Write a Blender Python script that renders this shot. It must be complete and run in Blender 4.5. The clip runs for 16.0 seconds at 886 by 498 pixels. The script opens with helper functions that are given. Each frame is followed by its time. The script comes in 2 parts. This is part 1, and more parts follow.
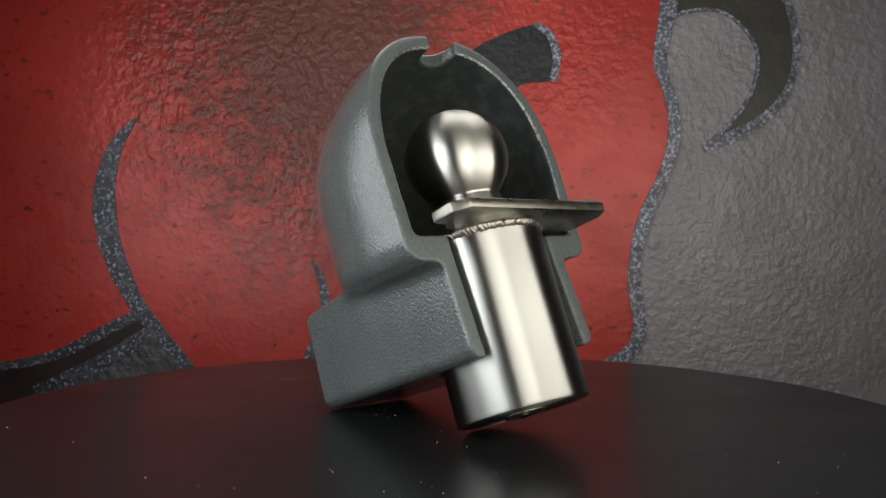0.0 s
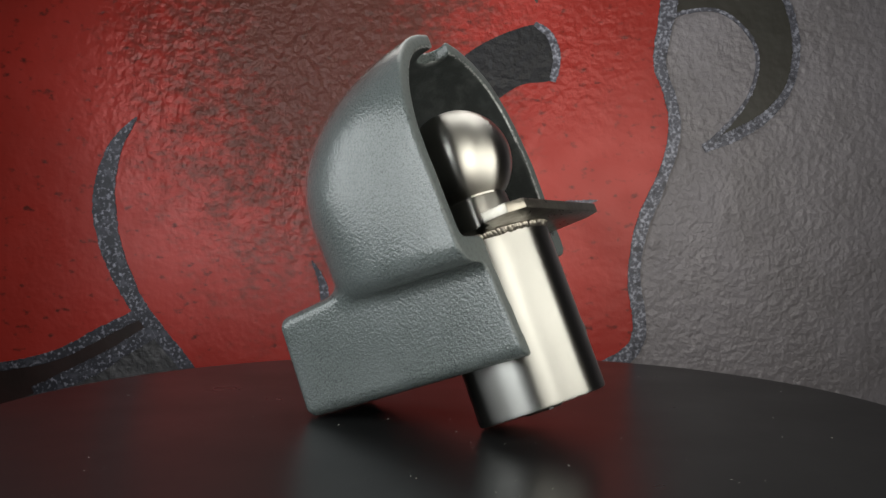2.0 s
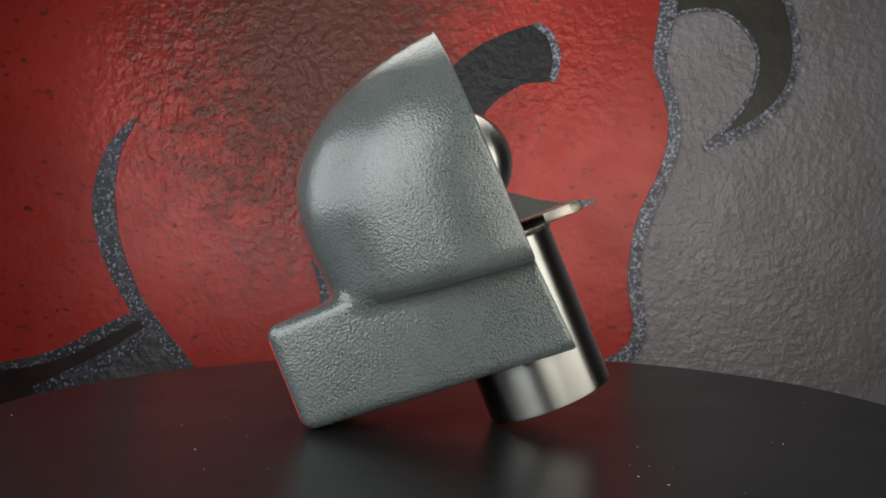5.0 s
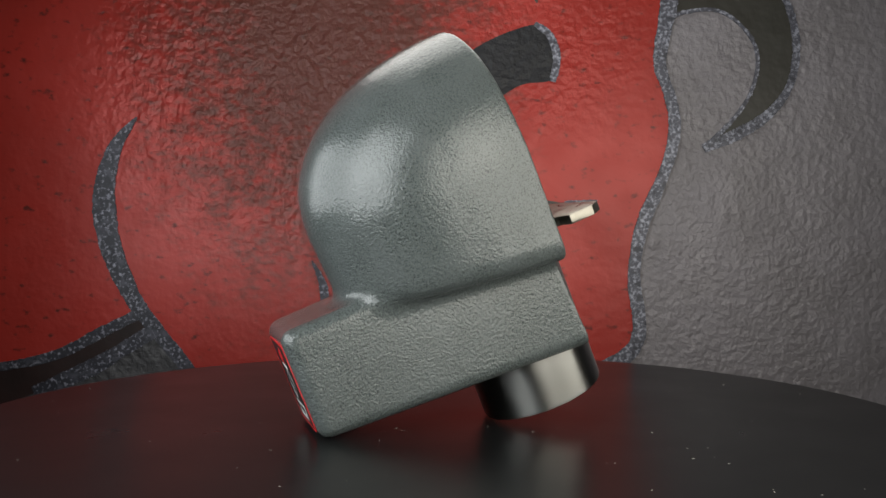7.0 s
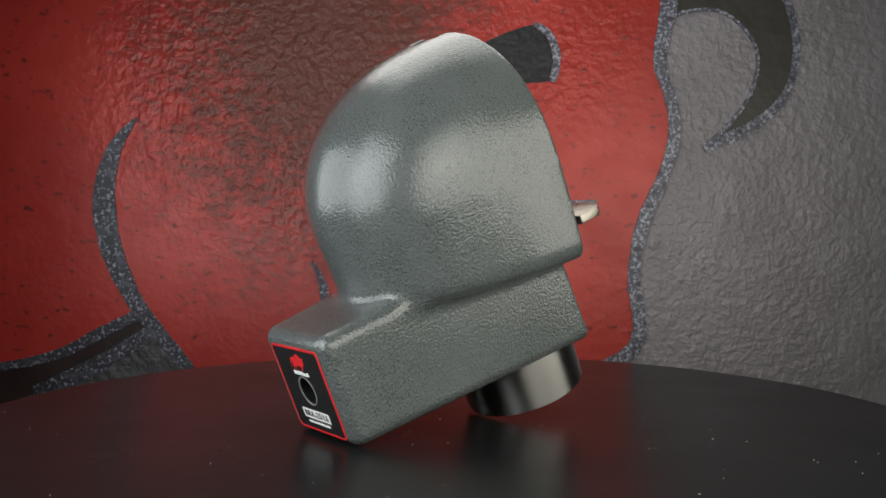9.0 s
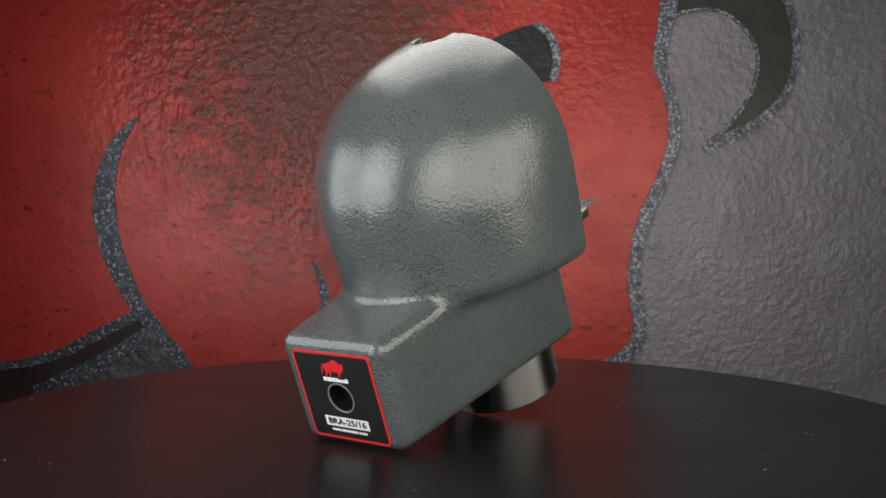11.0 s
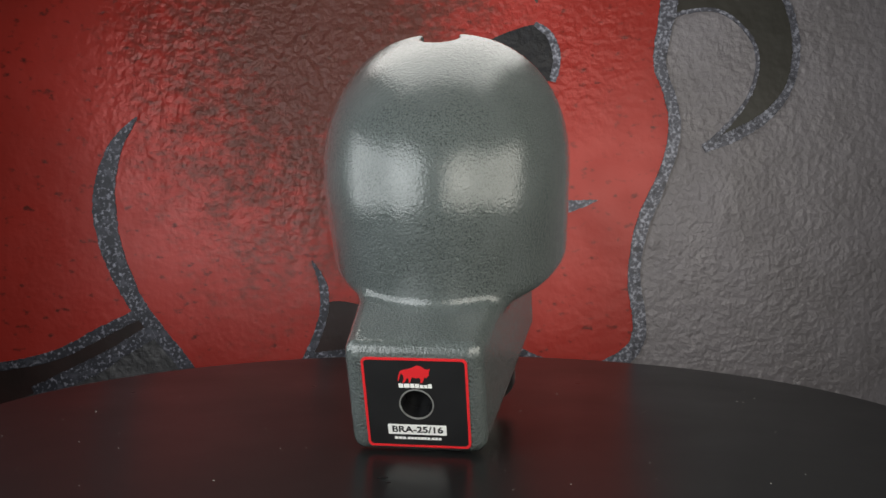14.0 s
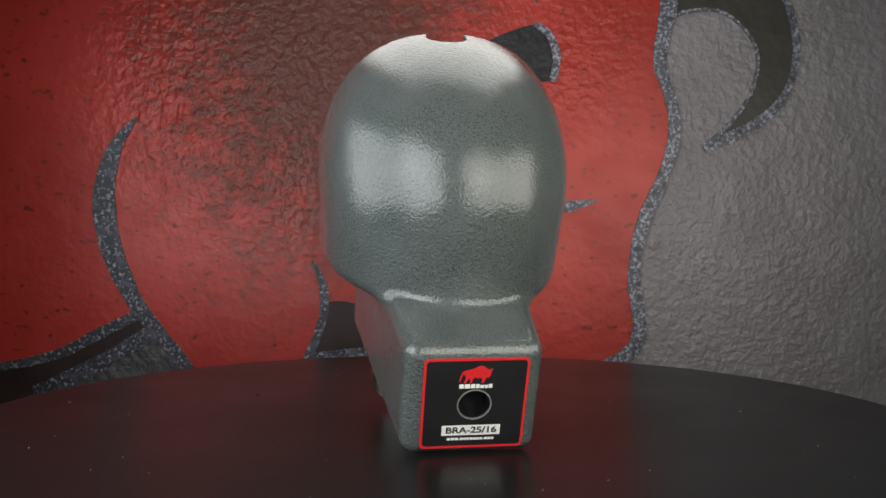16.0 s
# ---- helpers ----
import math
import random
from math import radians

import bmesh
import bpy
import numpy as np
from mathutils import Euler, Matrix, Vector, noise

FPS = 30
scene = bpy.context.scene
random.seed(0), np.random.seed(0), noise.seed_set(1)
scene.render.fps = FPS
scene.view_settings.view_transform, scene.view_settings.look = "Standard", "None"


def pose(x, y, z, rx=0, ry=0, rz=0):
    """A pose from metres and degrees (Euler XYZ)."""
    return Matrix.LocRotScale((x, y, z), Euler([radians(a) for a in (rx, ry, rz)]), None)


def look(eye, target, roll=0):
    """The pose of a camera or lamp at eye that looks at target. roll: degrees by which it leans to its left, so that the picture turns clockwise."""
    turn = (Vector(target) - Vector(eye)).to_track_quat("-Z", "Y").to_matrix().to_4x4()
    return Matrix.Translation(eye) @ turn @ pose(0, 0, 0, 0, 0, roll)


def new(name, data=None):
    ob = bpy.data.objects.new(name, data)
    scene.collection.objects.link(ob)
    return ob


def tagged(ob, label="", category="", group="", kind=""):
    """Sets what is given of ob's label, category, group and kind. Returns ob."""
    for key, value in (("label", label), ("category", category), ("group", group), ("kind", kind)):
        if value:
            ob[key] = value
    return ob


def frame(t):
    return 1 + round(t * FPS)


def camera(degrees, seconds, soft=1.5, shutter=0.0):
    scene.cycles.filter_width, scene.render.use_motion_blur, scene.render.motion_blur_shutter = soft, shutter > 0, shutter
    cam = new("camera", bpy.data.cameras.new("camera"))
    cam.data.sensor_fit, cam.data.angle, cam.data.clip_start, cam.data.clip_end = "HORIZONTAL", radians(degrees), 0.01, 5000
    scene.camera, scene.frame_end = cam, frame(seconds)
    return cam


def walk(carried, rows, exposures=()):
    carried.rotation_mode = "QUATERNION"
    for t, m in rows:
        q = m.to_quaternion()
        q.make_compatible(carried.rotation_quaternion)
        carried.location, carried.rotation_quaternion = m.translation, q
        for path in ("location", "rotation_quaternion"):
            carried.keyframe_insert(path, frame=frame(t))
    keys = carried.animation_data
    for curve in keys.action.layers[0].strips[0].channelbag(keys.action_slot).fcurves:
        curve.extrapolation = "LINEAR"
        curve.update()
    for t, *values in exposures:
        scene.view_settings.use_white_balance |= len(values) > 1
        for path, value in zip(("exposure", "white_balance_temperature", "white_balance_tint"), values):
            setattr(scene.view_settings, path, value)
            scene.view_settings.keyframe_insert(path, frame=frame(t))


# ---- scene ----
# metres; the turntable's axis is the z axis, its top is z = 0, the camera looks along +y
EYE = Vector((0.0, -0.5346, 0.10947))
PITCH, YAW, ROLL = radians(-1.270), radians(-0.162), 0.168
AIM = EYE + Vector((math.sin(YAW) * math.cos(PITCH), math.cos(YAW) * math.cos(PITCH), math.sin(PITCH)))
cam = camera(50.12, 16.0, soft=1.5)
walk(cam, [(0.0, look(EYE, AIM, ROLL)), (16.0, look(EYE, AIM, ROLL))])

# ---- light: a dark studio with soft boxes ----
world = bpy.data.worlds.new("studio")
scene.world = world
world.use_nodes = True
world.node_tree.nodes["Background"].inputs[0].default_value = (0.5, 0.55, 0.6, 1)
world.node_tree.nodes["Background"].inputs[1].default_value = 0.02
scene.view_settings.exposure = 0.0


def soft_box(name, eye, target, wide, high, watts, colour, spread=180, shape="RECTANGLE"):
    """A soft box: an area lamp."""
    lamp = bpy.data.lights.new(name, "AREA")
    lamp.shape, lamp.size, lamp.size_y = shape, wide, high
    lamp.energy, lamp.color, lamp.spread = watts, colour, radians(spread)
    ob = new(name, lamp)
    ob.matrix_world = look(eye, target)
    return ob


COOL, WARM = (0.94, 0.985, 0.99), (1.0, 0.97, 0.87)
# each side has a tall box beside the camera and a lower one further out, edge to edge;
# the pair is swung a little to the left round the turntable
SWING = Matrix.Translation((0, -0.06, 0)) @ pose(0, 0, 0, 0, 0, -8) @ Matrix.Translation((0, 0.06, 0))


def side_box(name, x, y, z, side, wide, high, watts, colour, shape="RECTANGLE"):
    soft_box(name, SWING @ Vector((x, y, z)), SWING @ Vector((x + side * 0.89, y + 0.46, z - 0.06)), wide, high, watts, colour, shape=shape)


side_box("soft_box_cool", -0.210, -0.441, 0.200, 1, 0.35, 0.46, 2.05, COOL)
side_box("soft_box_cool", -0.371, -0.129, 0.185, 1, 0.35, 0.30, 1.00, COOL)
side_box("soft_box_warm", 0.195, -0.490, 0.200, -1, 0.37, 0.46, 1.60, WARM)
side_box("soft_box_warm", 0.365, -0.160, 0.180, -1, 0.37, 0.30, 1.12, WARM)
# the brighter middles of the two side boxes, where their bulbs shine through
side_box("soft_box_core", -0.235, -0.355, 0.200, 1, 0.22, 0.17, 0.13, COOL, "ELLIPSE")
side_box("soft_box_core", 0.210, -0.420, 0.205, -1, 0.20, 0.16, 0.14, WARM, "ELLIPSE")
soft_box("soft_box_top", (0.0, 0.18, 0.55), (0.0, -0.10, 0.12), 0.46, 0.40, 1.38, (1.0, 0.99, 0.94))

# ---- materials ----


def material(name, colour, rough=0.5, metal=0.0, bumps=(), tones=(), rough_var=0.0, rough_scale=40.0, coat=0.0, spec=0.5, painted_haze=None, turned_grain=0.0):
    """bumps: (scale per metre, strength, depth in metres, kind); tones: (scale per metre, other colour, low, high)."""
    m = bpy.data.materials.new(name)
    m.use_nodes = True
    nt = m.node_tree
    n, l = nt.nodes, nt.links
    b = n["Principled BSDF"]
    b.inputs["Base Color"].default_value = (*colour, 1)
    b.inputs["Roughness"].default_value = rough
    b.inputs["Metallic"].default_value = metal
    b.inputs["Coat Weight"].default_value = coat
    b.inputs["Coat Roughness"].default_value, b.inputs["Coat IOR"].default_value = 0.035, 1.58
    b.inputs["Specular IOR Level"].default_value = spec
    if turned_grain:  # fine lathe grooves round the axis spread the gloss along it
        tangent = n.new("ShaderNodeTangent")
        tangent.direction_type, tangent.axis = "RADIAL", "Z"
        b.inputs["Anisotropic"].default_value, b.inputs["Anisotropic Rotation"].default_value = turned_grain, 0.25
        l.new(tangent.outputs["Tangent"], b.inputs["Tangent"])
    tc = n.new("ShaderNodeTexCoord")

    def noise_at(scale, detail=4.0, kind="noise", stretch=()):
        if kind == "voronoi":
            t = n.new("ShaderNodeTexVoronoi")
            t.inputs["Scale"].default_value = scale
            l.new(tc.outputs["Object"], t.inputs["Vector"])
            return t.outputs["Distance"]
        if kind == "patchy":  # relief that fades in and out over the surface
            fine = noise_at(scale, 3.0)
            most = None
            for middle, outer, inner in (((-0.17, 0.40, 0.255), 0.20, 0.07), ((0.04, 0.40, 0.325), 0.17, 0.03)):
                far = n.new("ShaderNodeVectorMath")
                far.operation = "DISTANCE"
                far.inputs[1].default_value = middle
                l.new(tc.outputs["Object"], far.inputs[0])
                ramp = n.new("ShaderNodeMapRange")
                ramp.inputs["From Min"].default_value, ramp.inputs["From Max"].default_value = outer, inner
                ramp.inputs["To Min"].default_value = 0.10
                l.new(far.outputs["Value"], ramp.inputs["Value"])
                if most is None:
                    most = ramp.outputs["Result"]
                else:
                    larger = n.new("ShaderNodeMath")
                    larger.operation = "MAXIMUM"
                    l.new(most, larger.inputs[0])
                    l.new(ramp.outputs["Result"], larger.inputs[1])
                    most = larger.outputs[0]
            level = n.new("ShaderNodeMath")
            level.operation = "SUBTRACT"
            level.inputs[1].default_value = 0.5
            l.new(fine, level.inputs[0])
            mul = n.new("ShaderNodeMath")
            mul.operation = "MULTIPLY"
            l.new(level.outputs[0], mul.inputs[0])
            l.new(most, mul.inputs[1])
            return mul.outputs[0]
        t = n.new("ShaderNodeTexNoise")
        t.inputs["Scale"].default_value, t.inputs["Detail"].default_value = scale, detail
        if stretch:  # drawn out along x
            wide = n.new("ShaderNodeMapping")
            wide.inputs["Scale"].default_value = (stretch[0], 1, 1)
            l.new(tc.outputs["Object"], wide.inputs["Vector"])
            l.new(wide.outputs["Vector"], t.inputs["Vector"])
        else:
            l.new(tc.outputs["Object"], t.inputs["Vector"])
        return t.outputs["Fac"]

    last = None
    for scale, other, low, high, *stretch in tones:
        ramp = n.new("ShaderNodeMapRange")
        ramp.inputs["From Min"].default_value, ramp.inputs["From Max"].default_value = low, high
        l.new(noise_at(scale, 5.0, "noise", stretch), ramp.inputs["Value"])
        mix = n.new("ShaderNodeMix")
        mix.data_type = "RGBA"
        l.new(ramp.outputs["Result"], mix.inputs["Factor"])
        if last is None:
            mix.inputs["A"].default_value = (*colour, 1)
        else:
            l.new(last, mix.inputs["A"])
        mix.inputs["B"].default_value = (*other, 1)
        last = mix.outputs["Result"]
    if painted_haze:  # haze put into the colour: a second colour over the field round a middle
        middle, size, other = painted_haze
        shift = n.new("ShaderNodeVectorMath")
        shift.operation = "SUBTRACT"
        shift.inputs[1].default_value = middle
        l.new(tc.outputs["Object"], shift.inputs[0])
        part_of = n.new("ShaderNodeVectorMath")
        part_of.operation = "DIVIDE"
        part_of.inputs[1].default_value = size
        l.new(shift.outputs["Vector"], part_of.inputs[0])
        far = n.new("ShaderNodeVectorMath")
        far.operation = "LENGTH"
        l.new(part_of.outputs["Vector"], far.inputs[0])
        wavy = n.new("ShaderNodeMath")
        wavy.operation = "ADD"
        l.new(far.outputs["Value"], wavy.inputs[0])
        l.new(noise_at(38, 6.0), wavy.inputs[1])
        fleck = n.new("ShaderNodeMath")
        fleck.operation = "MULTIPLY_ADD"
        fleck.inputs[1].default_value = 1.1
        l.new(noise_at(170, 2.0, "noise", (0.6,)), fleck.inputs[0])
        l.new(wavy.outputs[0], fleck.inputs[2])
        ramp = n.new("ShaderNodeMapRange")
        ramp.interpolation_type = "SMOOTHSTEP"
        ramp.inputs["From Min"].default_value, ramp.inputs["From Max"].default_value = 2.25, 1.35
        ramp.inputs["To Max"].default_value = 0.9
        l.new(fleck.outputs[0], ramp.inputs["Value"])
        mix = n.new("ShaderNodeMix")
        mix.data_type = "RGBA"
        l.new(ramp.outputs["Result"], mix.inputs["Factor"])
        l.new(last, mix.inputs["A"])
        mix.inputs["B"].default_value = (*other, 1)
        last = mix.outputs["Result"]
    if last is not None:
        l.new(last, b.inputs["Base Color"])
    if rough_var:
        ramp = n.new("ShaderNodeMapRange")
        ramp.inputs["From Min"].default_value, ramp.inputs["From Max"].default_value = 0.3, 0.7
        ramp.inputs["To Min"].default_value, ramp.inputs["To Max"].default_value = rough - rough_var, rough + rough_var
        l.new(noise_at(rough_scale), ramp.inputs["Value"])
        l.new(ramp.outputs["Result"], b.inputs["Roughness"])
    normal = None
    for scale, strength, depth, kind in bumps:
        bump = n.new("ShaderNodeBump")
        bump.inputs["Strength"].default_value, bump.inputs["Distance"].default_value = strength, depth
        l.new(noise_at(scale, 1.0 if coat else 3.0, kind), bump.inputs["Height"])
        if normal is not None:
            l.new(normal, bump.inputs["Normal"])
        normal = bump.outputs["Normal"]
    if normal is not None:
        l.new(normal, b.inputs["Normal"])
    if coat:  # the clear top coat has levelled out over the relief
        level = None
        for scale, strength, depth, kind in bumps:
            bump = n.new("ShaderNodeBump")
            bump.inputs["Strength"].default_value, bump.inputs["Distance"].default_value = strength * 0.17, depth
            l.new(noise_at(scale, 1.0, kind), bump.inputs["Height"])
            if level is not None:
                l.new(level, bump.inputs["Normal"])
            level = bump.outputs["Normal"]
        l.new(level, b.inputs["Coat Normal"])
    return m


WALL_BUMPS = ((24, 0.14, 0.005, "noise"), (115, 1.0, 0.0037, "patchy"), (300, 0.10, 0.0006, "noise"))
ROCK_BUMPS = ((38, 0.45, 0.0035, "noise"), (130, 0.9, 0.0024, "noise"), (380, 0.15, 0.0008, "noise"))
# the red holds a brown haze, painted into its base colour
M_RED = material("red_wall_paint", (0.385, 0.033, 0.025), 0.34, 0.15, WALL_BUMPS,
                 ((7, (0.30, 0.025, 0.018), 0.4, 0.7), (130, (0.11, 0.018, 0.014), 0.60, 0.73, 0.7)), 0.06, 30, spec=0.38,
                 painted_haze=((-0.125, 0.40, 0.31), (0.185, 1.0, 0.28), (0.080, 0.030, 0.022)))
M_ROCK = material("grey_wall_paint", (0.240, 0.222, 0.242), 0.45, 0.1, ROCK_BUMPS,
                  ((16, (0.200, 0.184, 0.196), 0.35, 0.65), (130, (0.29, 0.27, 0.29), 0.55, 0.8)), 0.08, 30)
M_BLACK = material("black_wall_paint", (0.038, 0.036, 0.030), 0.42, 0, WALL_BUMPS,
                   ((20, (0.03, 0.026, 0.02), 0.4, 0.7),), 0.06, 30)
M_INK = material("ink_black_wall_paint", (0.011, 0.011, 0.014), 0.42, 0, WALL_BUMPS, ((60, (0.018, 0.018, 0.022), 0.4, 0.7),), 0.06, 30, spec=0.35)
M_FLAKE = material("silver_flake_paint", (0.085, 0.086, 0.110), 0.45, 0.2, WALL_BUMPS,
                   ((330, (0.34, 0.35, 0.42), 0.47, 0.66), (150, (0.045, 0.045, 0.058), 0.52, 0.66)), 0.08, 60)
M_GRIT = material("dark_flake_paint", (0.030, 0.030, 0.040), 0.45, 0.2, WALL_BUMPS,
                  ((300, (0.29, 0.29, 0.35), 0.53, 0.68), (120, (0.075, 0.075, 0.095), 0.5, 0.7)), 0.08, 60)
# brown of the stripe; on the black patch, a red reflection painted in
M_BROWN = material("brown_paint_and_reflection", (0.030, 0.016, 0.015), 0.42, 0, WALL_BUMPS, ((20, (0.02, 0.013, 0.012), 0.4, 0.7),), 0.06, 30, spec=0.3)
M_SLATE = material("slate_wall_paint", (0.040, 0.038, 0.041), 0.48, 0, ROCK_BUMPS, ((40, (0.065, 0.062, 0.066), 0.45, 0.7),), 0.06, 30)
M_DISC = material("satin_black_disc", (0.008, 0.0083, 0.0086), 0.30, 0, ((900, 0.04, 0.0003, "noise"),), (), 0.03, 12, spec=0.11)
M_DUST = material("pale_dust", (0.25, 0.24, 0.22), 0.9)
M_CAST = material("grey_hammer_paint", (0.096, 0.111, 0.108), 0.36, 0.03,
                  ((400, 0.24, 0.0010, "noise"), (640, 0.90, 0.0012, "noise"), (1400, 0.90, 0.0007, "noise")),
                  ((1100, (0.034, 0.040, 0.043), 0.51, 0.64), (40, (0.098, 0.112, 0.112), 0.4, 0.7)), 0.05, 300, coat=1.0, spec=0.09)
M_RIM = material("painted_cut_rim", (0.093, 0.108, 0.108), 0.5, 0.1, ((600, 0.15, 0.0006, "noise"),), ((500, (0.06, 0.07, 0.07), 0.5, 0.7),))
M_INSIDE = material("dark_inner_side", (0.021, 0.025, 0.025), 0.55, 0, ((600, 0.3, 0.0008, "noise"),), ((120, (0.045, 0.05, 0.05), 0.45, 0.7),))
M_STEEL = material("turned_steel", (0.48, 0.475, 0.45), 0.34, 1.0, (), ((14, (0.44, 0.435, 0.41), 0.4, 0.6),), 0.015, 25, turned_grain=0.97)
M_BALL = material("satin_steel", (0.52, 0.505, 0.47), 0.30, 1.0, (), ((14, (0.48, 0.465, 0.43), 0.4, 0.6),), 0.015, 25, turned_grain=0.9)
M_PLATE = material("cut_steel_plate", (0.32, 0.30, 0.26), 0.34, 1.0, ((300, 0.1, 0.0004, "noise"),), ((120, (0.24, 0.22, 0.19), 0.4, 0.7),), 0.08, 200)
M_WELD = material("weld_bead", (0.40, 0.37, 0.32), 0.36, 1.0, ((900, 0.4, 0.0006, "noise"),), ((300, (0.22, 0.2, 0.18), 0.45, 0.65),))
M_BLACK_END = material("black_end_steel", (0.010, 0.009, 0.009), 0.6, 0, ((500, 0.5, 0.001, "noise"),), ((200, (0.03, 0.026, 0.022), 0.5, 0.7),))
M_RING = material("worn_nickel", (0.36, 0.36, 0.35), 0.38, 0.5, (), ((300, (0.30, 0.30, 0.29), 0.45, 0.65),))
M_HOLE = material("black_lock_core", (0.006, 0.006, 0.007), 0.35)
M_LABEL = material("black_label_film", (0.012, 0.012, 0.013), 0.38, 0, (), ((60, (0.016, 0.016, 0.017), 0.4, 0.7),))
M_LRED = material("red_label_ink", (0.62, 0.02, 0.025), 0.4)
M_LWHITE = material("white_label_ink", (0.80, 0.80, 0.78), 0.45)
M_WORN = material("worn_bare_edge", (0.30, 0.31, 0.31), 0.35, 0.5, ((700, 0.3, 0.0006, "noise"),), ((500, (0.10, 0.11, 0.11), 0.45, 0.62),))
M_ROOM = material("dark_studio_wall", (0.07, 0.07, 0.072), 0.9, 0, (), ((3, (0.09, 0.09, 0.092), 0.4, 0.6),))

# ---- helpers of this file ----


def mesh_of(name, verts, faces, mat, smooth=True):
    me = bpy.data.meshes.new(name)
    me.from_pydata([tuple(v) for v in verts], [], [tuple(f) for f in faces])
    me.materials.append(mat)
    me.polygons.foreach_set("use_smooth", [smooth] * len(me.polygons))
    me.update()
    return me


def part(name, data, mat, parent, label=""):
    """A bmesh or mesh as one object under a thing."""
    if isinstance(data, bmesh.types.BMesh):
        me = bpy.data.meshes.new(name)
        data.to_mesh(me)
        data.free()
        me.materials.append(mat)
    else:
        me = data
    ob = new(name, me)
    ob.parent = parent
    return tagged(ob, label)


def smooth_all(bm, angle=35):
    for f in bm.faces:
        f.smooth = True
    for e in bm.edges:
        if len(e.link_faces) == 2 and e.calc_face_angle(0) > radians(angle):
            e.smooth = False
    return bm


def lathe(profile, steps=96, centre=(0, 0), angle=30):
    """Turned body: (radius, z) from bottom to top round a vertical axis."""
    bm = bmesh.new()
    rings = []
    for r, z in profile:
        if r < 1e-7:
            rings.append([bm.verts.new((centre[0], centre[1], z))])
        else:
            rings.append([bm.verts.new((centre[0] + r * math.cos(2 * math.pi * i / steps), centre[1] + r * math.sin(2 * math.pi * i / steps), z)) for i in range(steps)])
    for a, b in zip(rings, rings[1:]):
        for i in range(steps):
            j = (i + 1) % steps
            if len(a) == 1 and len(b) > 1:
                bm.faces.new((a[0], b[j], b[i]))
            elif len(b) == 1 and len(a) > 1:
                bm.faces.new((a[i], a[j], b[0]))
            elif len(a) > 1:
                bm.faces.new((a[i], a[j], b[j], b[i]))
    bmesh.ops.recalc_face_normals(bm, faces=bm.faces)
    return smooth_all(bm, angle)


def slab(outline, z0, z1, bevel=0.0, to=None):
    """A prism over a flat outline, between two heights; to turns its points into place."""
    bm = bmesh.new()
    low = [bm.verts.new((x, y, z0)) for x, y in outline]
    bm.faces.new(low)
    up = bmesh.ops.extrude_face_region(bm, geom=list(bm.faces))
    bmesh.ops.translate(bm, vec=(0, 0, z1 - z0), verts=[g for g in up["geom"] if isinstance(g, bmesh.types.BMVert)])
    bmesh.ops.recalc_face_normals(bm, faces=bm.faces)
    if bevel:
        bmesh.ops.bevel(bm, geom=list(bm.edges), offset=bevel, segments=2, profile=0.5, affect="EDGES", clamp_overlap=True)
    if to is not None:
        bmesh.ops.transform(bm, matrix=to, verts=bm.verts)
    return smooth_all(bm, 40)


def curve_through(points, steps=8, closed=False):
    """Catmull-Rom line through the points."""
    n = len(points)
    pts = [Vector(p) for p in points]
    out = []
    for i in range(n if closed else n - 1):
        p0, p1, p2, p3 = (pts[(i + k) % n] if closed else pts[min(max(i + k, 0), n - 1)] for k in (-1, 0, 1, 2))
        for s in range(steps):
            t = s / steps
            out.append(0.5 * (2 * p1 + (p2 - p0) * t + (2 * p0 - 5 * p1 + 4 * p2 - p3) * t * t + (3 * p1 - p0 - 3 * p2 + p3) * t ** 3))
    if not closed:
        out.append(pts[-1])
    return [(p.x, p.y) for p in out]


# ---- the room ----
WALL_Y = 0.40
MM = 0.001


def box_mesh(name, x0, x1, y0, y1, z0, z1, mat):
    bm = bmesh.new()
    bmesh.ops.create_cube(bm, size=1)
    bmesh.ops.transform(bm, matrix=Matrix.Translation(((x0 + x1) / 2, (y0 + y1) / 2, (z0 + z1) / 2)) @ Matrix.Diagonal((x1 - x0, y1 - y0, z1 - z0, 1)), verts=bm.verts)
    me = bpy.data.meshes.new(name)
    bm.to_mesh(me)
    bm.free()
    me.materials.append(mat)
    return me


def structure(name, mesh, label, category):
    return tagged(new(name, mesh), label, category, kind="structure")


FLOOR_Z = -0.75
structure("floor", box_mesh("floor", -2.3, 2.3, -2.7, WALL_Y + 0.1, FLOOR_Z - 0.1, FLOOR_Z, M_ROOM), "dark matt studio floor below the turntable", "floor")
structure("ceiling", box_mesh("ceiling", -2.3, 2.3, -2.7, WALL_Y + 0.1, 1.9, 2.0, M_ROOM), "dark matt studio ceiling above the set", "ceiling")
structure("wall_west", box_mesh("wall_west", -2.3, -2.2, -2.6, WALL_Y + 0.1, FLOOR_Z, 1.9, M_ROOM), "dark plain studio side wall", "wall")
structure("wall_east", box_mesh("wall_east", 2.2, 2.3, -2.6, WALL_Y + 0.1, FLOOR_Z, 1.9, M_ROOM), "dark plain studio side wall", "wall")
structure("wall_south", box_mesh("wall_south", -2.2, 2.2, -2.7, -2.6, FLOOR_Z, 1.9, M_ROOM), "dark plain studio wall facing the mural", "wall")
wall = structure("wall_north", box_mesh("wall_north", -2.2, 2.2, WALL_Y, WALL_Y + 0.1, FLOOR_Z, 1.9, M_ROCK),
                 "rough trowelled wall painted with a red and black mural", "wall")

# the mural is laid out on a sheet of 1568 by 882 units, 0.5574 mm each, hung on the wall
UNIT = 0.9346 / 1676.6


def mural_point(x, y):
    return (x - 788.7) * UNIT, EYE.z - (y - 403.8) * UNIT


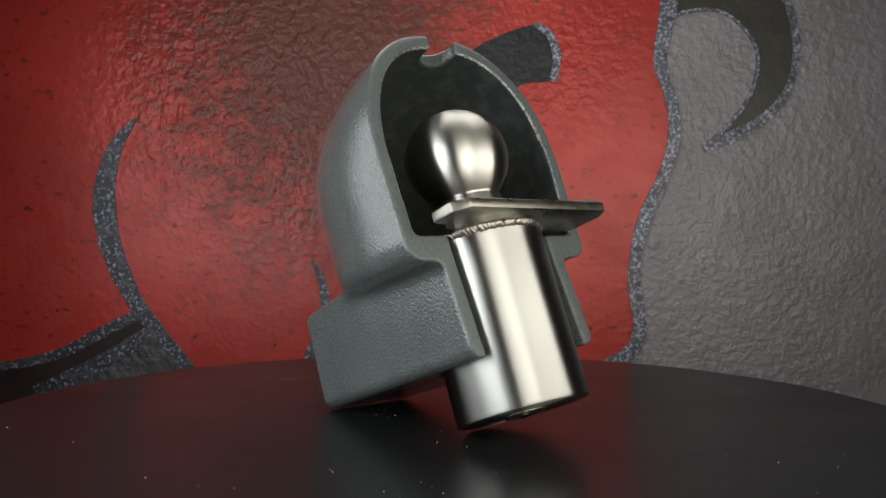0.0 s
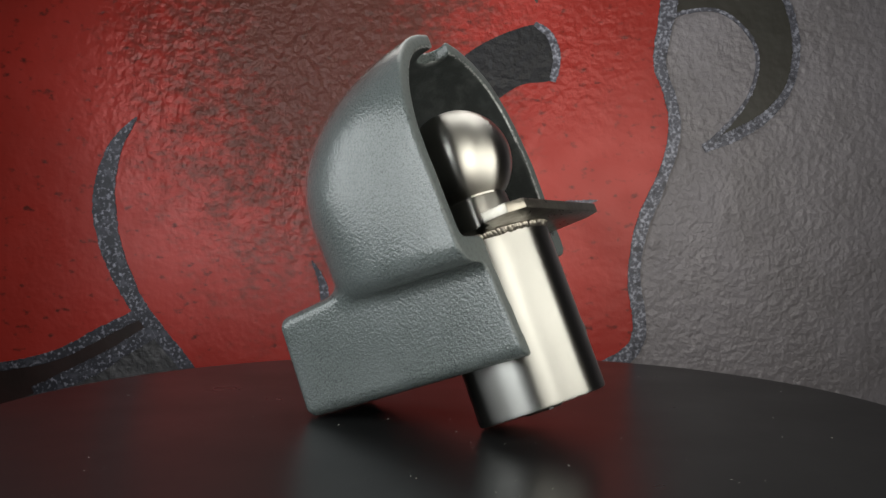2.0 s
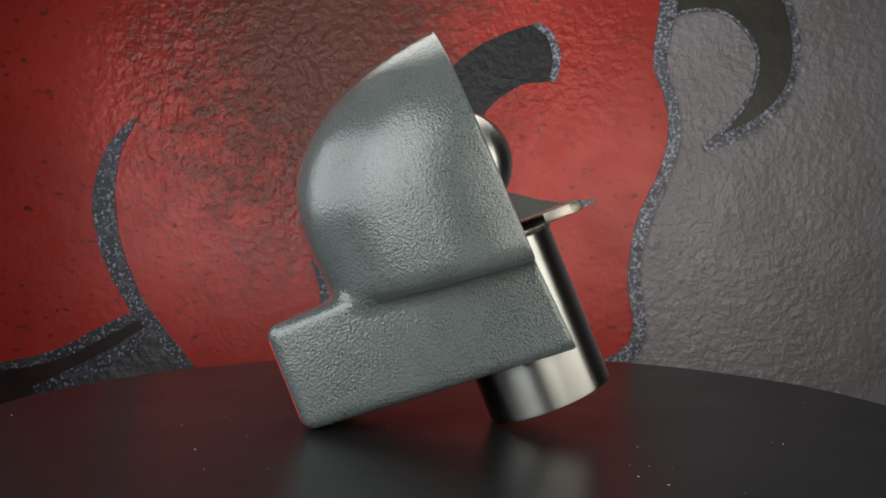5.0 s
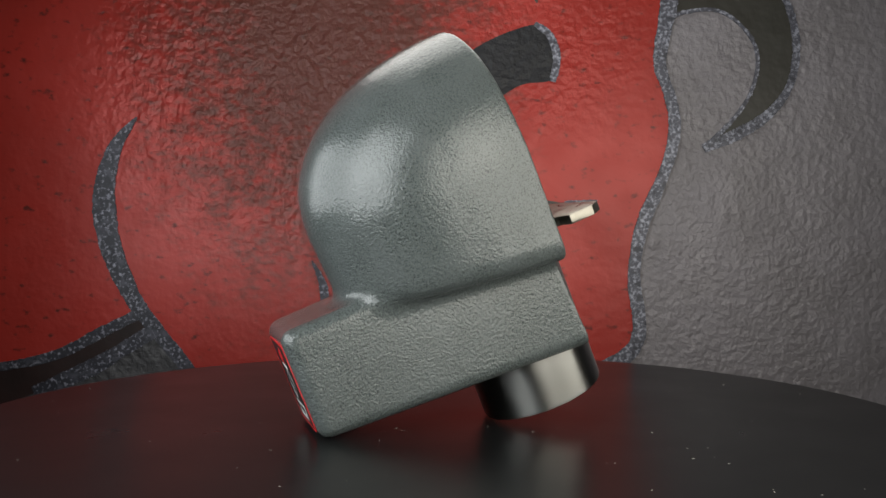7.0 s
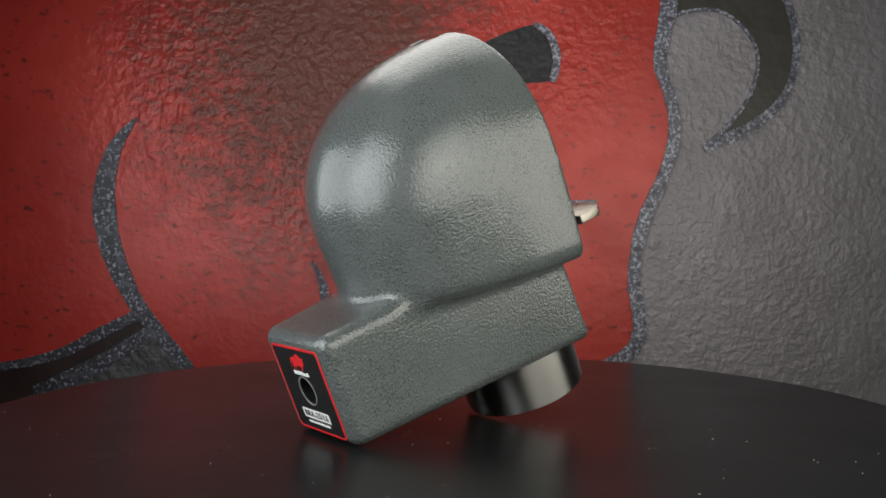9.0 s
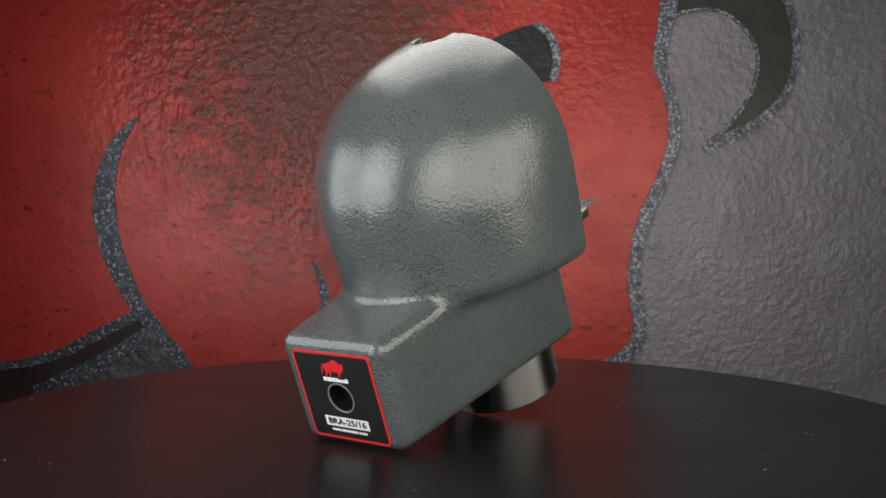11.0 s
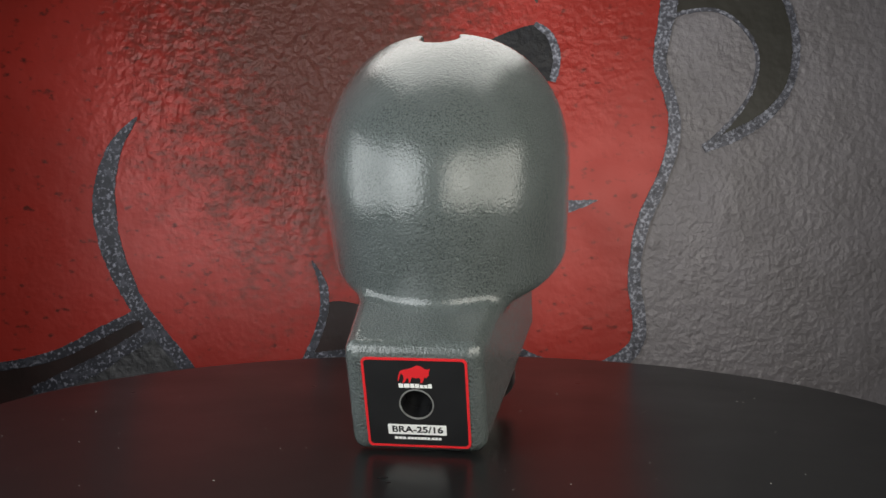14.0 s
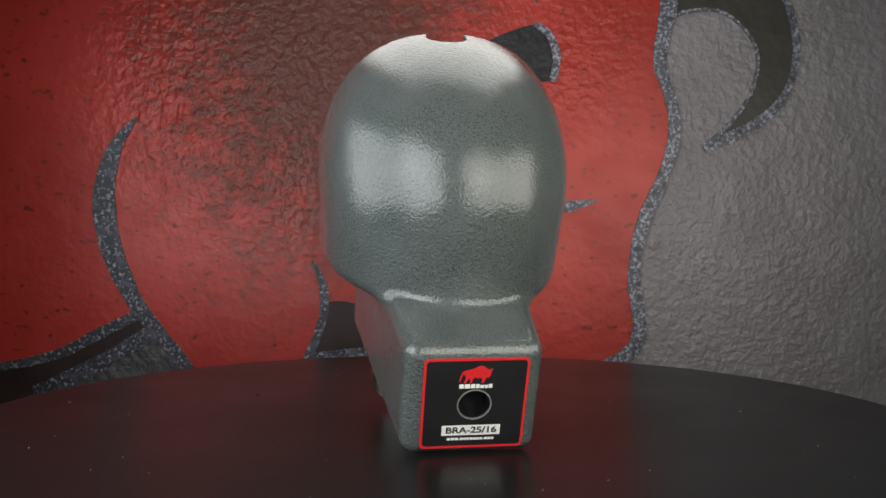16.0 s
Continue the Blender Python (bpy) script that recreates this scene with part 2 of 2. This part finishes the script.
def mural(name, outline, layer, mat, label, steps=8):
    """One painted field, a raised coat on the wall."""
    flat = [mural_point(*p) for p in (curve_through(outline, steps, True) if steps else outline)]
    to = Matrix(((1, 0, 0, 0), (0, 0, -1, WALL_Y), (0, 1, 0, 0), (0, 0, 0, 1)))
    return part(name, slab(flat, 0.0, 0.0012 * layer, 0, to), mat, wall, label)


def ribbon(line, widths, steps=20):
    """Outline of a band of changing width along a line."""
    pts = [Vector(p) for p in curve_through(line, steps)]
    n = len(pts)
    left, right = [], []
    for i, p in enumerate(pts):
        d = (pts[min(i + 1, n - 1)] - pts[max(i - 1, 0)]).normalized()
        s = i / (n - 1) * (len(widths) - 1)
        k = min(int(s), len(widths) - 2)
        w = widths[k] + (widths[k + 1] - widths[k]) * (s - k)
        w *= 0.5 * (1 + 0.12 * noise.noise((p.x * 0.06, p.y * 0.06, 3)))
        q = Vector((-d.y, d.x))
        ragged = [1.6 * min(w / 4, 1) * noise.noise((p.x * 0.22, p.y * 0.22, side)) for side in (11, 17)]
        left.append((p + q * (w + ragged[0]))[:])
        right.append((p - q * (w + ragged[1]))[:])
    return left + right[::-1]


EDGE = [(1190, -420), (1230, -200), (1186, -40), (1178, 20), (1167, 80), (1165, 120), (1182, 170), (1191, 215), (1186, 265), (1166, 325), (1140, 385),
        (1126, 440), (1122, 500), (1131, 560), (1129, 598), (1105, 632), (1010, 690), (900, 800)]
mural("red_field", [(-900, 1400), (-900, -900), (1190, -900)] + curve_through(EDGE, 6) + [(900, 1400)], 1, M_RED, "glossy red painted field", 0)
mural("flake_outline", ribbon(EDGE, [30, 30, 32, 26, 22, 20, 22, 20, 24, 22, 22, 24, 26, 30, 30]), 2, M_FLAKE, "speckled silver outline", 0)
HOOK_OUT = [(1150, -90), (1300, -72), (1375, -12), (1400, 50), (1403, 110), (1388, 162), (1352, 206), (1300, 238), (1243, 262)]
HOOK_IN = [(1243, 262), (1290, 216), (1322, 170), (1336, 122), (1331, 80), (1302, 42), (1262, 20), (1206, 24), (1170, 40)]
mural("black_swoosh", curve_through(HOOK_OUT, 8) + curve_through(HOOK_IN, 8)[1:], 0.8, M_BLACK, "black painted hook", 0)
mural("flake_outline", ribbon(HOOK_OUT, [10, 11, 12, 13, 14, 14, 18, 22, 16]), 1.5, M_FLAKE, "speckled silver outline", 0)
mural("flake_outline", ribbon(HOOK_IN, [9, 7, 6, 6, 6, 5, 6, 7, 7]), 1.7, M_FLAKE, "speckled silver outline", 0)
mural("flake_outline", ribbon([(244, 210), (208, 258), (188, 320), (186, 380), (200, 450), (236, 530), (272, 580), (330, 652), (380, 730)], [2, 24, 36, 42, 38, 30, 26, 24, 24]), 2, M_GRIT, "dark speckled silver crescent", 0)
mural("black_swoosh", [(264, 556), (271, 584), (215, 620), (160, 652), (60, 700), (-40, 742), (-300, 810), (-300, 690), (-40, 664), (0, 652), (100, 630), (180, 590)], 1.5, M_BROWN, "dark brown painted stripe", 4)
mural("rock_field", [(262, 592), (200, 630), (120, 680), (0, 740), (100, 900), (420, 900), (372, 730), (318, 655)], 1.7, M_SLATE, "slate grey painted field", 4)
mural("flake_outline", ribbon([(256, 552), (180, 590), (100, 630), (0, 652), (-160, 668)], [18, 20, 18, 16, 14]), 2.2, M_GRIT, "dark speckled silver outline", 0)
mural("flake_outline", ribbon([(270, 588), (215, 622), (160, 654), (60, 700)], [26, 24, 30, 26]), 2.4, M_GRIT, "dark speckled silver outline", 0)
mural("flake_outline", ribbon([(552, 462), (572, 505), (574, 550), (560, 600), (540, 645)], [2, 15, 15, 15, 16]), 2, M_GRIT, "dark speckled silver outline", 0)
mural("black_swoosh", [(576, 540), (620, 536), (680, 560), (700, 620), (640, 628), (552, 632), (568, 590)], 1.5, M_BROWN, "black painted patch with a red reflection put into its colour", 5)
mural("flake_outline", ribbon([(545, 634), (600, 628), (660, 624), (720, 640)], [14, 16, 16, 14]), 2.1, M_GRIT, "dark speckled silver outline", 0)
mural("flake_outline", ribbon([(890, 600), (918, 622), (962, 640), (1000, 650)], [14, 16, 14, 4]), 2, M_GRIT, "dark speckled silver outline", 0)
mural("black_swoosh", [(780, 150), (822, 100), (880, 66), (944, 46), (968, 62), (980, 100), (974, 142), (920, 152), (868, 188), (830, 240), (790, 220)], 1.5, M_INK, "black painted swoosh", 6)
mural("flake_outline", ribbon([(944, 44), (970, 64), (983, 102), (976, 146)], [8, 13, 14, 12]), 2, M_FLAKE, "speckled silver outline", 0)
mural("black_swoosh", ribbon([(880, 350), (930, 368), (985, 368), (1020, 362)], [30, 42, 22, 8]), 1.5, M_BLACK, "dark painted spike", 0)
mural("flake_outline", ribbon([(1000, 366), (1030, 360), (1056, 354)], [22, 14, 1]), 2, M_FLAKE, "speckled silver tip", 0)
mural("black_swoosh", ribbon([(930, -60), (942, -12), (948, 8)], [18, 10, 2]), 1.5, M_BLACK, "dark painted tip", 0)

# ---- the turntable ----
DISC_R = 0.2799
turntable = tagged(new("turntable"), "round satin black turntable disc dusted with pale specks", "turntable")
part("disc", lathe([(0, -0.012), (DISC_R - 0.002, -0.012), (DISC_R, -0.0105), (DISC_R, -0.0012), (DISC_R - 0.0012, 0.0), (0.12, 0.0), (0, 0.0)], 160), M_DISC, turntable)
base = tagged(new("drum_stand"), "dark round stand that carries the turntable disc", "stand")
part("drum", lathe([(0, FLOOR_Z), (0.16, FLOOR_Z), (0.16, FLOOR_Z + 0.02), (0.11, FLOOR_Z + 0.03), (0.11, -0.0125), (0, -0.0125)], 64), M_ROOM, base)
rng = random.Random(5)
verts, faces = [], []
for _ in range(260):
    r, a = DISC_R * math.sqrt(rng.random()) * 0.98, rng.random() * 2 * math.pi
    x, y, s = r * math.cos(a), r * math.sin(a), rng.choice((0.0001, 0.00012, 0.00016, 0.00024))
    t = rng.random() * 3
    k = len(verts)
    ln = rng.choice((1, 1, 1.5, 3))
    for dx, dy, dz in ((-ln, -1, 0), (ln, -1, 0), (ln, 1, 0), (-ln, 1, 0), (0, 0, 1.2)):
        verts.append((x + s * (dx * math.cos(t) - dy * math.sin(t)), y + s * (dx * math.sin(t) + dy * math.cos(t)), 0.00002 + s * dz))
    faces += [(k, k + 1, k + 4), (k + 1, k + 2, k + 4), (k + 2, k + 3, k + 4), (k + 3, k, k + 4)]
tagged(part("dust", mesh_of("dust", verts, faces, M_DUST, False), M_DUST, turntable, "pale dust specks"), kind="stuff")

# ---- the hitch lock: a cast housing. Local x across, y to the open front, z along the pin ----
PIN_Y, PIN_R = 130.0, 35.6


def cast_field(x, y, z, hollow=False):
    """Signed distance, in millimetres, of the casting (numpy arrays)."""
    def normed(f, h):
        g = np.gradient(f, h)
        return f / np.maximum(np.sqrt(g[0] ** 2 + g[1] ** 2 + g[2] ** 2), 1e-3)

    def join(a, b, k):
        t = np.clip(0.5 + 0.5 * (b - a) / k, 0, 1)
        return b + (a - b) * t - k * t * (1 - t)

    def meet(a, b, k):
        return -join(-a, -b, k)

    h = float(x[1, 0, 0] - x[0, 0, 0])
    lean = 1 - 0.0006 * np.maximum(69 - z, 0)
    rise = 78.6 - 5 * np.clip((141 - y) / 59, -0.2, 1.6)
    askew = x - 3.0 * np.clip((105 - y) / 60, 0, 1)  # the crown of the casting sits a little off its middle
    flat = np.sqrt((np.minimum(y - 139, 0) / 102.5) ** 2 + (askew / 69.5) ** 2) / lean
    top = np.maximum(z - 69, 0) / rise
    shape = (flat ** 2.3 + top ** 2.3) ** (1 / 2.3) - 1
    dome = normed(shape.astype(np.float32), h)
    sole = (23.0 - 0.11 * (y - 50)) - z
    shell = meet(dome, sole, 12)
    # the block that holds the lock
    half = 32.0 + 0.088 * y
    qx, qy = np.abs(x + 1.0 - 0.007 * y) - half - 0.8 + 7, np.maximum(7 - y, y - 200)
    qz = np.maximum(z - 31.0 + 7, -29.5 - 0.064 * y - z + 7)
    block = np.sqrt(np.maximum(qx, 0) ** 2 + np.maximum(qy, 0) ** 2 + np.maximum(qz, 0) ** 2) + np.minimum(np.maximum(qx, np.maximum(qy, qz)), 0) - 7
    body = join(shell, block, 6.5 + 6.5 * np.clip((48 - y) / 22, 0, 1))
    body = meet(body, y - (148.4 - 0.022 * z + 0.045 * np.clip(22 - z, 0, 60)), 1.6)
    room = meet(dome + 8.4, 26.5 - z, 5)
    bore = np.maximum(np.sqrt(x ** 2 + np.minimum(y - PIN_Y, 0) ** 2) - 37.4, z - 40)
    if hollow:
        return room
    body = meet(body, -room, 1.6)
    body = meet(body, -bore, 1.2)
    bite = np.maximum(np.sqrt((x + 1.2) ** 2 + (y - 140.0) ** 2) - 10.6, 120 - z)
    body = meet(body, -bite, 1.6)
    lock = np.maximum(np.sqrt(x ** 2 + (z + 0.4) ** 2) - 7.6, y - 12)
    return np.maximum(body, -lock)


def surface_net(field, low, high, step):
    """Mesh of the zero surface of a field over a box: one vertex a crossed cell, one quad a crossed edge."""
    axes = [np.arange(a, b + step, step, dtype=np.float32) for a, b in zip(low, high)]
    x, y, z = np.meshgrid(*axes, indexing="ij")
    f = field(x, y, z).astype(np.float32)
    inside = f < 0
    nx, ny, nz = f.shape
    corners = [(i, j, k) for i in (0, 1) for j in (0, 1) for k in (0, 1)]
    cell = lambda c: (slice(c[0], nx - 1 + c[0]), slice(c[1], ny - 1 + c[1]), slice(c[2], nz - 1 + c[2]))
    count = sum(inside[cell(c)].astype(np.int8) for c in corners)
    ids = np.argwhere((count > 0) & (count < 8))
    index = np.full((nx - 1, ny - 1, nz - 1), -1, np.int64)
    index[tuple(ids.T)] = np.arange(len(ids))
    total, hits = np.zeros((len(ids), 3)), np.zeros(len(ids))
    for a in corners:
        for ax in range(3):
            if a[ax]:
                continue
            b = list(a)
            b[ax] = 1
            fa, fb = f[tuple((ids + a).T)], f[tuple((ids + b).T)]
            cross = (fa < 0) != (fb < 0)
            s = np.where(cross, fa / np.where(cross, fa - fb, 1), 0)
            p = np.array(a, float) + s[:, None] * np.eye(3)[ax]
            total += np.where(cross[:, None], p, 0)
            hits += cross
    points = (ids + total / hits[:, None]) * step + np.array(low)
    quads = []
    for ax in range(3):
        o1, o2 = (ax + 1) % 3, (ax + 2) % 3
        sl = [slice(None)] * 3
        sh = [slice(None)] * 3
        sl[ax], sh[ax] = slice(0, -1), slice(1, None)
        for o in (o1, o2):
            sl[o] = sh[o] = slice(1, -1)
        e0, e1 = inside[tuple(sl)], inside[tuple(sh)]
        at = np.argwhere(e0 != e1)
        sign = e0[tuple(at.T)]
        at[:, o1] += 1
        at[:, o2] += 1
        d1, d2 = np.eye(3, dtype=int)[o1], np.eye(3, dtype=int)[o2]
        q = np.stack([index[tuple((at - d1 - d2).T)], index[tuple((at - d2).T)], index[tuple(at.T)], index[tuple((at - d1).T)]], 1)
        q[~sign] = q[~sign][:, ::-1]
        quads.append(q)
    return points, np.concatenate(quads), (x, y, z)


lock = tagged(new("hitch_lock"), "cut-open grey hammer-painted cast hitch lock housing leaning on the turntable", "hitch lock")
LOWEST, STEP = np.array((-72.0, -4.0, -44.0)), 1.15
points, quads, grid = surface_net(cast_field, LOWEST, (72, 154, 154), STEP)
housing = mesh_of("housing", points * MM, quads, M_CAST)
# faces of the hollow get a darker grey than the outer ones
housing.materials.append(M_INSIDE)
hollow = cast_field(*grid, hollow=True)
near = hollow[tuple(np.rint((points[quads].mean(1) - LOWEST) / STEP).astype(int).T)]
housing.materials.append(M_WORN)
housing.materials.append(M_RIM)
middle = points[quads].mean(1)
cut = 148.4 - 0.022 * middle[:, 2] + 0.045 * np.clip(22 - middle[:, 2], 0, 60) - middle[:, 1]
mat_ids = (np.abs(near) < 1.0).astype(np.int32)
mat_ids[(cut < 0.7) & (mat_ids == 0)] = 3
mat_ids[(near < 1.1) & (near > -0.8) & (cut < 1.1) & (middle[:, 2] > 28)] = 2
housing.polygons.foreach_set("material_index", mat_ids)
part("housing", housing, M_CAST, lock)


def rounded(w, h, r, n=6):
    return [(sx * (w / 2 - r) + r * math.cos(a), sy * (h / 2 - r) + r * math.sin(a))
            for sx, sy, q in ((1, 1, 0), (-1, 1, 1), (-1, -1, 2), (1, -1, 3)) for a in (math.pi / 2 * (q + i / n) for i in range(n + 1))]


# on the end face: across to the right, up along the pin, outwards against y
FACE = Matrix(((MM, 0, 0, 0), (0, 0, -MM, 0), (0, MM, 0, 0), (0, 0, 0, 1)))


def ring_sheet(outer, inner, z0, z1):
    """A flat frame between two outlines with as many points each."""
    bm = bmesh.new()
    rows = [[bm.verts.new((*p, z)) for p in line] for line, z in ((outer, z0), (outer, z1), (inner, z1), (inner, z0))]
    n = len(outer)
    for a, b in zip(rows, rows[1:]):
        for i in range(n):
            bm.faces.new((a[i], a[(i + 1) % n], b[(i + 1) % n], b[i]))
    bmesh.ops.recalc_face_normals(bm, faces=bm.faces)
    bmesh.ops.transform(bm, matrix=FACE, verts=bm.verts)
    return bm


def circle(r, n, cy=0.0, turn=0.0):
    return [(r * math.cos(2 * math.pi * i / n + turn), cy + r * math.sin(2 * math.pi * i / n + turn)) for i in range(n)]


frame_out = rounded(50.6, 49.4, 2.6)
label = part("label", ring_sheet(rounded(48.6, 47.4, 2.0), circle(8.0, 28, -0.4, math.pi / 28), -0.3, 0.35), M_LABEL, lock, "black label with a red border")
part("border", ring_sheet(frame_out, rounded(48.2, 47.0, 2.0), -0.3, 0.45), M_LRED, label, "red printed border")
part("keyhole_ring", ring_sheet(circle(8.4, 48, -0.4), circle(7.75, 48, -0.4), -0.4, 0.6), M_RING, lock, "thin bright metal ring")
core = lathe([(0, -9.0), (7.55, -9.0), (7.55, 0.1), (7.2, 0.1), (7.0, -8.0), (0, -8.0)], 40)
bmesh.ops.transform(core, matrix=FACE @ Matrix.Translation((0, -0.4, 0)), verts=core.verts)
part("lock_core", core, M_HOLE, lock, "black recessed lock core")
part("tag", slab([(x - 0.6, y - 14.7) for x, y in rounded(28.6, 5.6, 0.3, 2)], 0.3, 0.5, 0, FACE), M_LWHITE, label, "white printed strip")
bull = [(-8.3, 12.5), (-7.6, 15.5), (-6.8, 17.6), (-5.6, 18.3), (-3.6, 18.7), (-1.0, 19.6), (1.2, 20.9), (3.2, 20.6), (4.8, 19.2), (6.2, 18.8), (7.8, 19.3), (7.0, 17.8), (6.8, 15.6),
        (5.6, 14.2), (4.6, 14.6), (4.2, 13.0), (3.4, 11.6), (2.5, 11.6), (2.9, 13.2), (2.2, 14.4), (0.6, 14.0), (-1.2, 14.6), (-2.0, 12.8), (-2.2, 11.5), (-3.1, 11.5), (-2.8, 13.0),
        (-3.6, 14.2), (-4.4, 12.6), (-5.2, 11.5), (-6.1, 11.5), (-5.2, 13.4), (-5.4, 15.4), (-6.3, 16.6), (-7.0, 15.0), (-7.7, 12.5)]
part("emblem", slab(bull, 0.3, 0.5, 0, FACE), M_LRED, label, "plain red emblem")


def bars(row, low, high, middle):
    """A row of small printed bars: (width, height share, gap after)."""
    total = sum(w + g for w, k, g in row)
    bm = bmesh.new()
    x = middle - total / 2
    for w, k, g in row:
        top = low + (high - low) * k
        bmesh.ops.create_cube(bm, size=1, matrix=FACE @ Matrix.Translation((x + w / 2, (low + top) / 2, 0.4)) @ Matrix.Diagonal((w, top - low, 0.2, 1)))
        x += w + g
    return bm


part("print", bars([(2.2, 1, 0.35), (2.7, 1, 0.35), (2.0, 1, 0.35), (1.9, 1, 0.3), (1.8, 0.74, 0.3), (1.6, 0.74, 0.3), (1.8, 1, 0.0)], 8.7, 10.9, 0.0), M_LWHITE, label, "row of white printed bars")
part("print", bars([(1.7, 1, 0.25)] * 3 + [(0.3, 0.3, 0.3)] + [(1.35, 1, 0.25)] * 7 + [(0.3, 0.3, 0.3)] + [(1.4, 1, 0.25)] * 3, -20.3, -19.0, -0.4), M_LWHITE, label, "row of small white printed bars")
text = bpy.data.curves.new("lettering", "FONT")
text.body, text.size, text.align_x, text.align_y = "BRA-25/16", 5.4, "CENTER", "CENTER"
text.extrude, text.offset = 0.05, 0.13
tob = new("lettering", text)
text_mesh = bpy.data.meshes.new_from_object(tob.evaluated_get(bpy.context.evaluated_depsgraph_get()))
bpy.data.objects.remove(tob)
text_mesh.transform(FACE @ Matrix.Translation((-0.5, -14.7, 0.60)) @ Matrix.Diagonal((1.05, 0.88, 1, 1)))
text_mesh.materials.clear()
text_mesh.materials.append(M_HOLE)
part("lettering", text_mesh, M_HOLE, label, "black lettering")

# ---- the tow ball pin in the housing ----
pin = tagged(new("tow_ball_pin"), "bright turned steel pin with a tow ball and welded plate", "tow ball")
PY = PIN_Y * MM
R = PIN_R * MM
LOW, TOP = -0.0664, 0.0272
shaft = lathe([(0, LOW + 0.006), (0.0100, LOW + 0.006), (0.0100, LOW), (R - 0.0016, LOW), (R - 0.0006, LOW + 0.0004), (R, LOW + 0.0016), (R, TOP - 0.001), (R - 0.001, TOP), (0, TOP)], 128, (0, PY))
shaft_ob = part("shaft", shaft, M_STEEL, pin)
part("locking_ring", lathe([(0.0062, LOW + 0.004), (0.0062, LOW - 0.0012), (0.0074, LOW - 0.0018), (0.0100, LOW - 0.0017), (0.0117, LOW - 0.0004), (0.0117, LOW + 0.001)], 48, (0, PY)), M_WELD, pin, "bright chamfered ring in the end")
slot = slab(rounded(22.6, 3.6, 1.0, 3), LOW - 0.0019, LOW + 0.003, 0, Matrix.Translation((0, PY, 0)) @ Matrix.Rotation(radians(47), 4, "Z") @ Matrix.Diagonal((MM, MM, 1, 1)))
part("slot", slot, M_HOLE, pin, "black slot across the ring")
PLATE_LOW, PLATE_TOP = 0.0276, 0.0328
outline = [(-59, 171), (-53, 180), (50, 181), (57, 174), (57, 160), (47, 158), (43, 153), (37, 152), (33, 147), (29, 148), (26, 140), (28, 131), (25, 124), (26, 110), (-34, 110), (-40, 125), (-57, 150)]
# rough black disc over the shaft end, bare in the plate's notch
part("black_end", lathe([(0.0, TOP - 0.0002), (R - 0.0006, TOP - 0.0002), (R - 0.0008, TOP + 0.0002), (0, TOP + 0.0002)], 64, (0, PY)), M_BLACK_END, pin, "black shaft end")
part("plate", slab([(x * MM, y * MM) for x, y in outline], PLATE_LOW, PLATE_TOP, 0.0005), M_PLATE, pin, "thick cut steel plate")
BALL_R, BALL_X, BALL_Y, BALL_Z = 0.0294, 0.0, 0.1322, 0.0756
NECK = 0.0184
ball = [(0, PLATE_TOP - 0.001), (NECK + 0.0006, PLATE_TOP - 0.001), (NECK + 0.0006, 0.0500), (NECK + 0.0003, 0.0507), (NECK - 0.0002, 0.0510)]
for i in range(37):
    a = radians(-51 + i * (51 + 66) / 36)
    ball.append((BALL_R * math.cos(a), BALL_Z + (BALL_R if a > 0 else 0.0304) * math.sin(a)))
ball += [(0, BALL_Z + BALL_R * math.sin(radians(66)) + 0.0004)]
part("ball", lathe(ball, 96, (BALL_X, BALL_Y), 25), M_BALL, pin)

# weld: a chain of overlapping beads round the joint
bm = bmesh.new()
rng = random.Random(3)
for i in range(120):
    a = 2 * math.pi * (i + rng.uniform(-0.35, 0.35)) / 120
    s = rng.uniform(0.75, 1.15) * (1.25 if abs(math.sin(a * 1.5 + 0.4)) > 0.93 else 1.0)
    m = Matrix.Translation(((R + 0.0001) * math.cos(a), PY + (R + 0.0001) * math.sin(a), PLATE_LOW - 0.0016 + rng.uniform(-0.0003, 0.0003))) @ Matrix.Rotation(a, 4, "Z") \
        @ Matrix.Rotation(radians(35), 4, "Y") @ Matrix.Rotation(rng.uniform(0.3, 0.6), 4, "X")
    bmesh.ops.create_uvsphere(bm, u_segments=10, v_segments=6, radius=1, matrix=m @ Matrix.Diagonal((0.0009 * s, 0.0019, 0.0027 * s, 1)))
part("weld_bead", smooth_all(bm, 80), M_WELD, pin, "rippled weld bead")

# ---- what moves ----
RATE, TURN_AT_14, LEAN = 9.170, -8.661, 22.098
SPOT = Vector((-0.01361, -0.08487, 0.02594))


def turned(t):
    return Matrix.Rotation(radians(RATE * (t - 14)), 4, "Z")


def leaning(t):
    return turned(t) @ Matrix.Translation(SPOT) @ pose(0, 0, 0, 0, 0, TURN_AT_14) @ pose(0, 0, 0, LEAN)


def motions():
    times = [i * 0.5 for i in range(33)]
    walk(turntable, [(t, turned(t)) for t in times])
    walk(lock, [(t, leaning(t)) for t in times])
    walk(pin, [(t, leaning(t)) for t in times])


motions()
